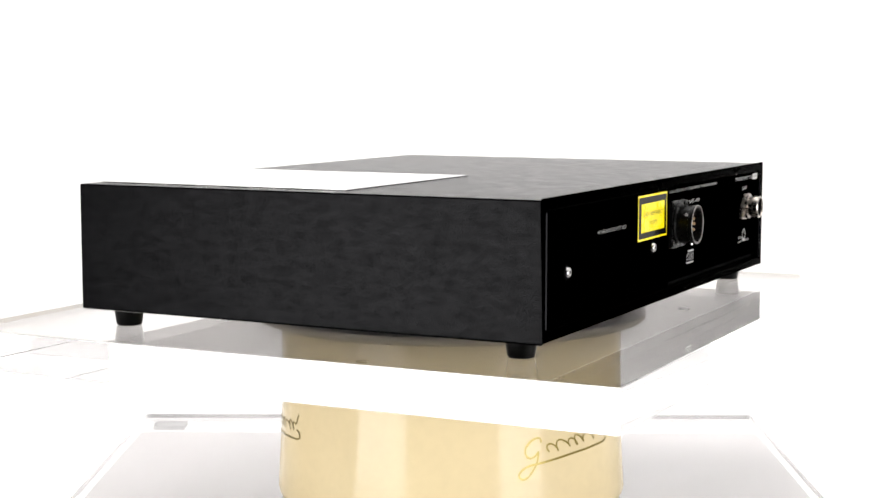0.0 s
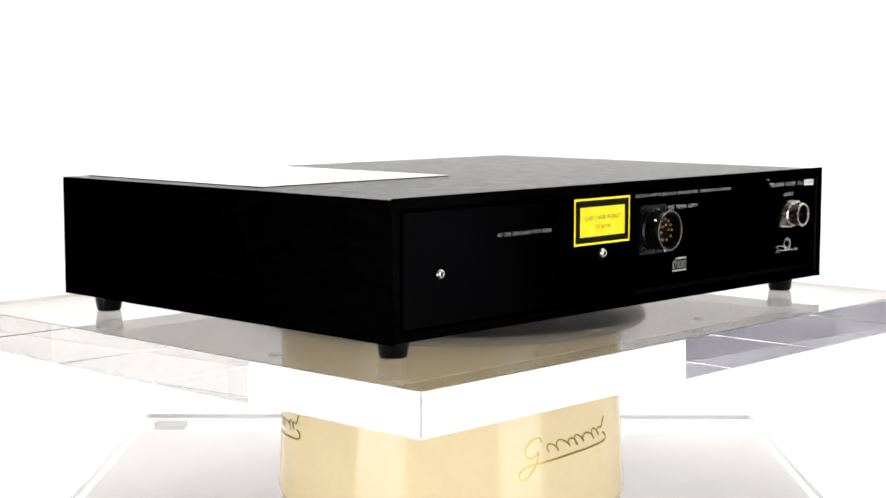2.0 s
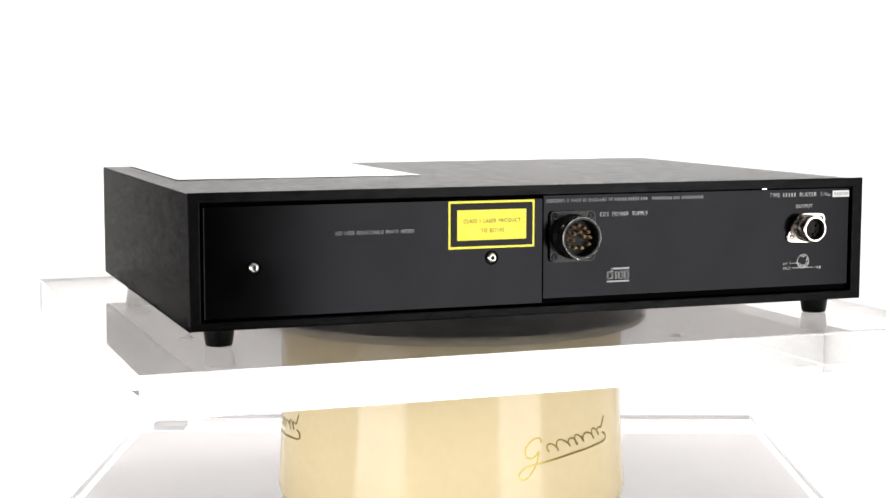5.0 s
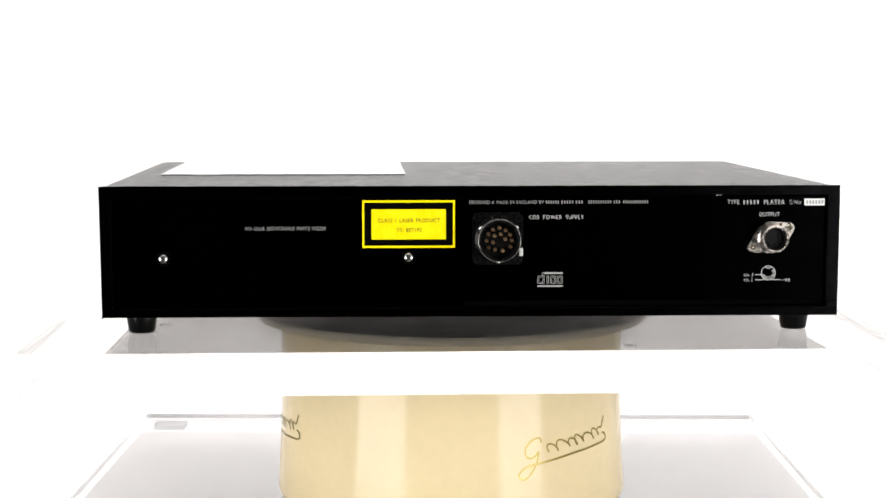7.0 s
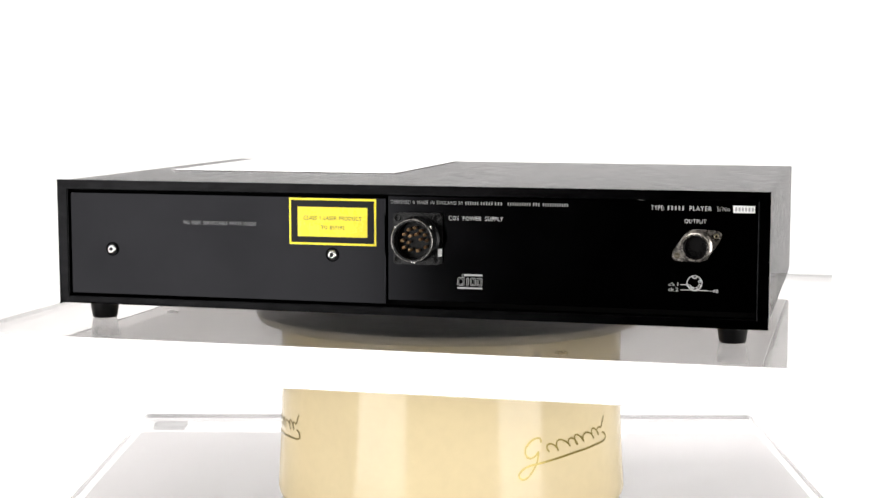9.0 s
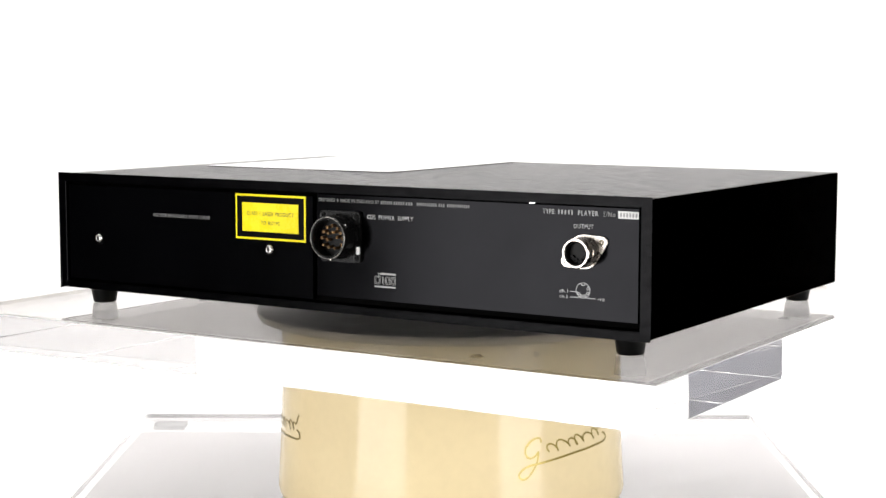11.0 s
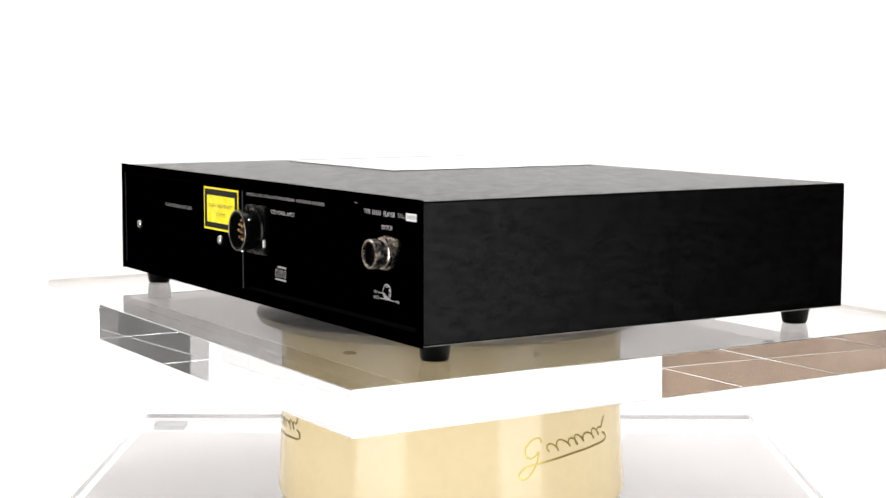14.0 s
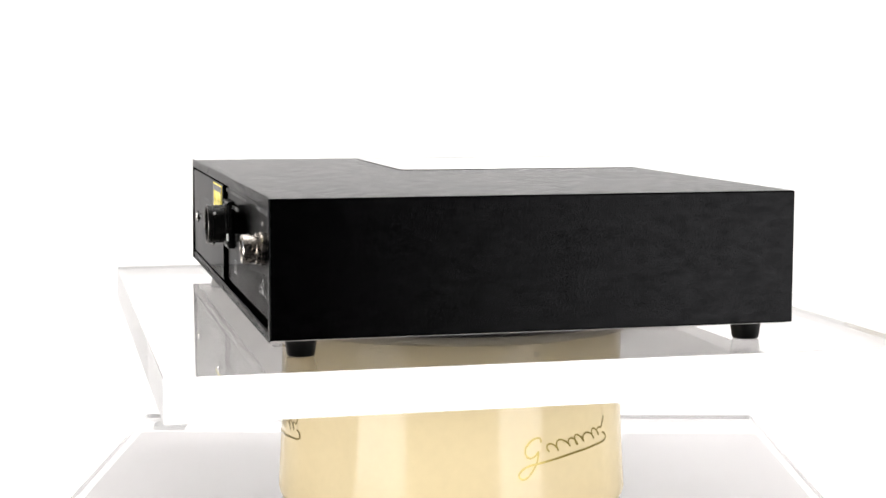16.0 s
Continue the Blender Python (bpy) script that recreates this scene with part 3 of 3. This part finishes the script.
def power_connector(rear, yr):
    cx, cz = 0.0143, 0.0566
    h = 0.0147
    corner = []
    for qx, qz, a0 in ((1, 1, 0), (-1, 1, 90), (-1, -1, 180), (1, -1, 270)):
        corner += arc(cx + qx * (h - 0.0026), cz + qz * (h - 0.0022), 0.0026, a0, a0 + 90, 6)
    plug = part("power_connector", sheet_with_profile(corner, 0.0022, 0.0003), M["black_metal"], rear, "round black multi-pin power connector", at=pose(0, yr, 0))
    yr = 0.0
    for sx in (-1, 1):
        for sz in (-1, 1):
            part("flange_screw", lathe([(0, 0.0022), (0.0008, 0.0022), (0.0009, 0.0029), (0.0018, 0.0030), (0.0022, 0.0022)], 16, "y"), M["black_metal"], plug, at=pose(cx + sx * 0.0119, yr, cz + sz * 0.0121))
    r, d = 0.0122, 0.0148
    tube = part("connector_shell", lathe([(r + 0.0012, 0.002), (r + 0.0012, 0.0032), (r, 0.0040), (r, d - 0.0034), (r + 0.0003, d - 0.0032), (r + 0.0003, d - 0.0008), (r, d - 0.0003), (r - 0.0012, d - 0.0003), (r - 0.0014, d - 0.001), (r - 0.0014, 0.004)], 56, "y"), M["black_metal"], plug, "round black shell", at=pose(cx, yr, cz), smooth=True)
    smooth_by_angle(tube, 40)
    rim = part("connector_rim", lathe([(r - 0.0003, d - 0.0004), (r - 0.0002, d), (r + 0.0001, d), (r + 0.0003, d - 0.0004)], 56, "y"), M["worn_rim"], plug, "bright worn rim", at=pose(cx, 0, cz), smooth=True)
    part("insulator", lathe([(0, 0.0062), (r - 0.0014, 0.0062), (r - 0.0014, 0.004)], 40, "y"), M["bakelite"], plug, at=pose(cx, 0, cz))
    for a in (35, 148, 268):
        part("bayonet_stud", lathe([(0, 0.0012), (0.0010, 0.0012), (0.0012, 0.0008), (0.0012, 0)], 12), M["steel"], plug, at=pose(cx, 0, cz, 0, 90 - a, 0) @ Matrix.Translation((0, -0.0105, 0)) @ Matrix.Translation((0, 0, r)))
    pins = [(-0.0034, 0.0059), (0.0003, 0.0070), (0.0040, 0.0055), (-0.0060, 0.0032), (-0.0025, 0.0023), (0.0012, 0.0032), (0.0064, 0.0030), (0.0038, 0.0004), (0.0075, -0.0002), (-0.0071, -0.0005), (-0.0034, -0.0015), (0.0067, -0.0040)]
    pins += [(-0.0060, -0.0046), (-0.0022, -0.0058), (0.0022, -0.0062)]
    for px, pz in pins:
        part("pin", lathe([(0, 0.0090), (0.00058, 0.0090), (0.00062, 0.0104), (0.00088, 0.0104), (0.00100, 0.0100), (0.00100, 0.0062)], 14, "y"), M["gold"], plug, "gold-plated hollow pin", at=pose(cx + px, 0, cz + pz), smooth=True)
    part("locking_tab", box(cx + 0.0125, cx + 0.0147, yr - 0.0034, yr - 0.002, 0.0466, 0.0512, 0.0004), M["sticker"], plug, "small white tab")


def output_socket(rear, yr):
    cx, cz, tilt = 0.1757, 0.0567, 27.6
    out = []
    for k in range(48):
        a = 2 * math.pi * k / 48
        R, ear, er = 0.0092, 0.0120, 0.0032
        best = R
        for s in (0, math.pi):
            for q in range(0, 11):
                w = q / 10
                c, rad = ear * w, R + (er - R) * w
                da = a - s
                p, t = c * math.cos(da), c * math.sin(da)
                if abs(t) < rad and math.cos(da) > -0.2:
                    best = max(best, p + math.sqrt(rad * rad - t * t))
        out.append((best * math.cos(a + radians(tilt)), best * math.sin(a + radians(tilt))))
    sock = part("output_socket", sheet_with_profile(out, 0.0017, 0.0004), M["nickel"], rear, "nickel-plated round socket with two riveted ears", at=pose(cx, yr, cz))
    for s in (-1, 1):
        part("rivet", lathe([(0, 0.0016), (0.0012, 0.0018), (0.0013, 0.0021), (0.0015, 0.0021), (0.0016, 0.0017)], 18, "y"), M["brass_dark"], sock, at=pose(s * 0.0121 * math.cos(radians(tilt)), 0, s * 0.0121 * math.sin(radians(tilt))), smooth=True)
    r, d = 0.0079, 0.0118
    ring = part("collar", lathe([(r + 0.0007, 0.0015), (r + 0.0007, 0.0040), (r - 0.0004, 0.0046), (r - 0.0004, 0.0066), (r + 0.0002, 0.0070), (r + 0.0002, d - 0.0006), (r - 0.0003, d), (r - 0.0011, d), (r - 0.0014, d - 0.0006), (r - 0.0014, 0.005)], 48, "y"), M["nickel"], sock, "threaded nickel collar", smooth=True)
    smooth_by_angle(ring, 35)
    part("insulator", lathe([(0, d - 0.0048), (r - 0.0014, d - 0.0048), (r - 0.0014, 0.005)], 36, "y"), M["bakelite"], sock)
    # added black lining hides the bright inner wall, keeping the hollow dark
    part("dark_lining", lathe([(r - 0.0014, d - 0.0010), (r - 0.0018, d - 0.0010), (r - 0.0019, d - 0.0014), (r - 0.0019, 0.0052)], 36, "y"), M["bakelite"], sock, smooth=True)
    for a in (215, 250, 290, 335, 20):
        part("contact", lathe([(0, d - 0.0040), (0.0005, d - 0.0040), (0.0006, d - 0.0034), (0.0011, d - 0.0034), (0.0012, d - 0.0048)], 12, "y"), M["bakelite"], sock, at=pose(0.0043 * math.cos(radians(a)), 0, 0.0043 * math.sin(radians(a))))


build_room()
build_sweep()
build_base()
build_drum()
build_dust()
disc = build_disc()
platform = build_platform()
player = build_player()


# ------------------------------------------------------------------ what turns
def motions():
    off = pose(0.0041, -0.0047, 0)
    walk(platform, [(t, pose(0, 0, 0, 0, 0, a)) for t, a in TURN])
    walk(disc, [(t, pose(0, 0, 0, 0, 0, a)) for t, a in TURN])
    walk(player, [(t, pose(0, 0, 0, 0, 0, a) @ off) for t, a in TURN])


motions()
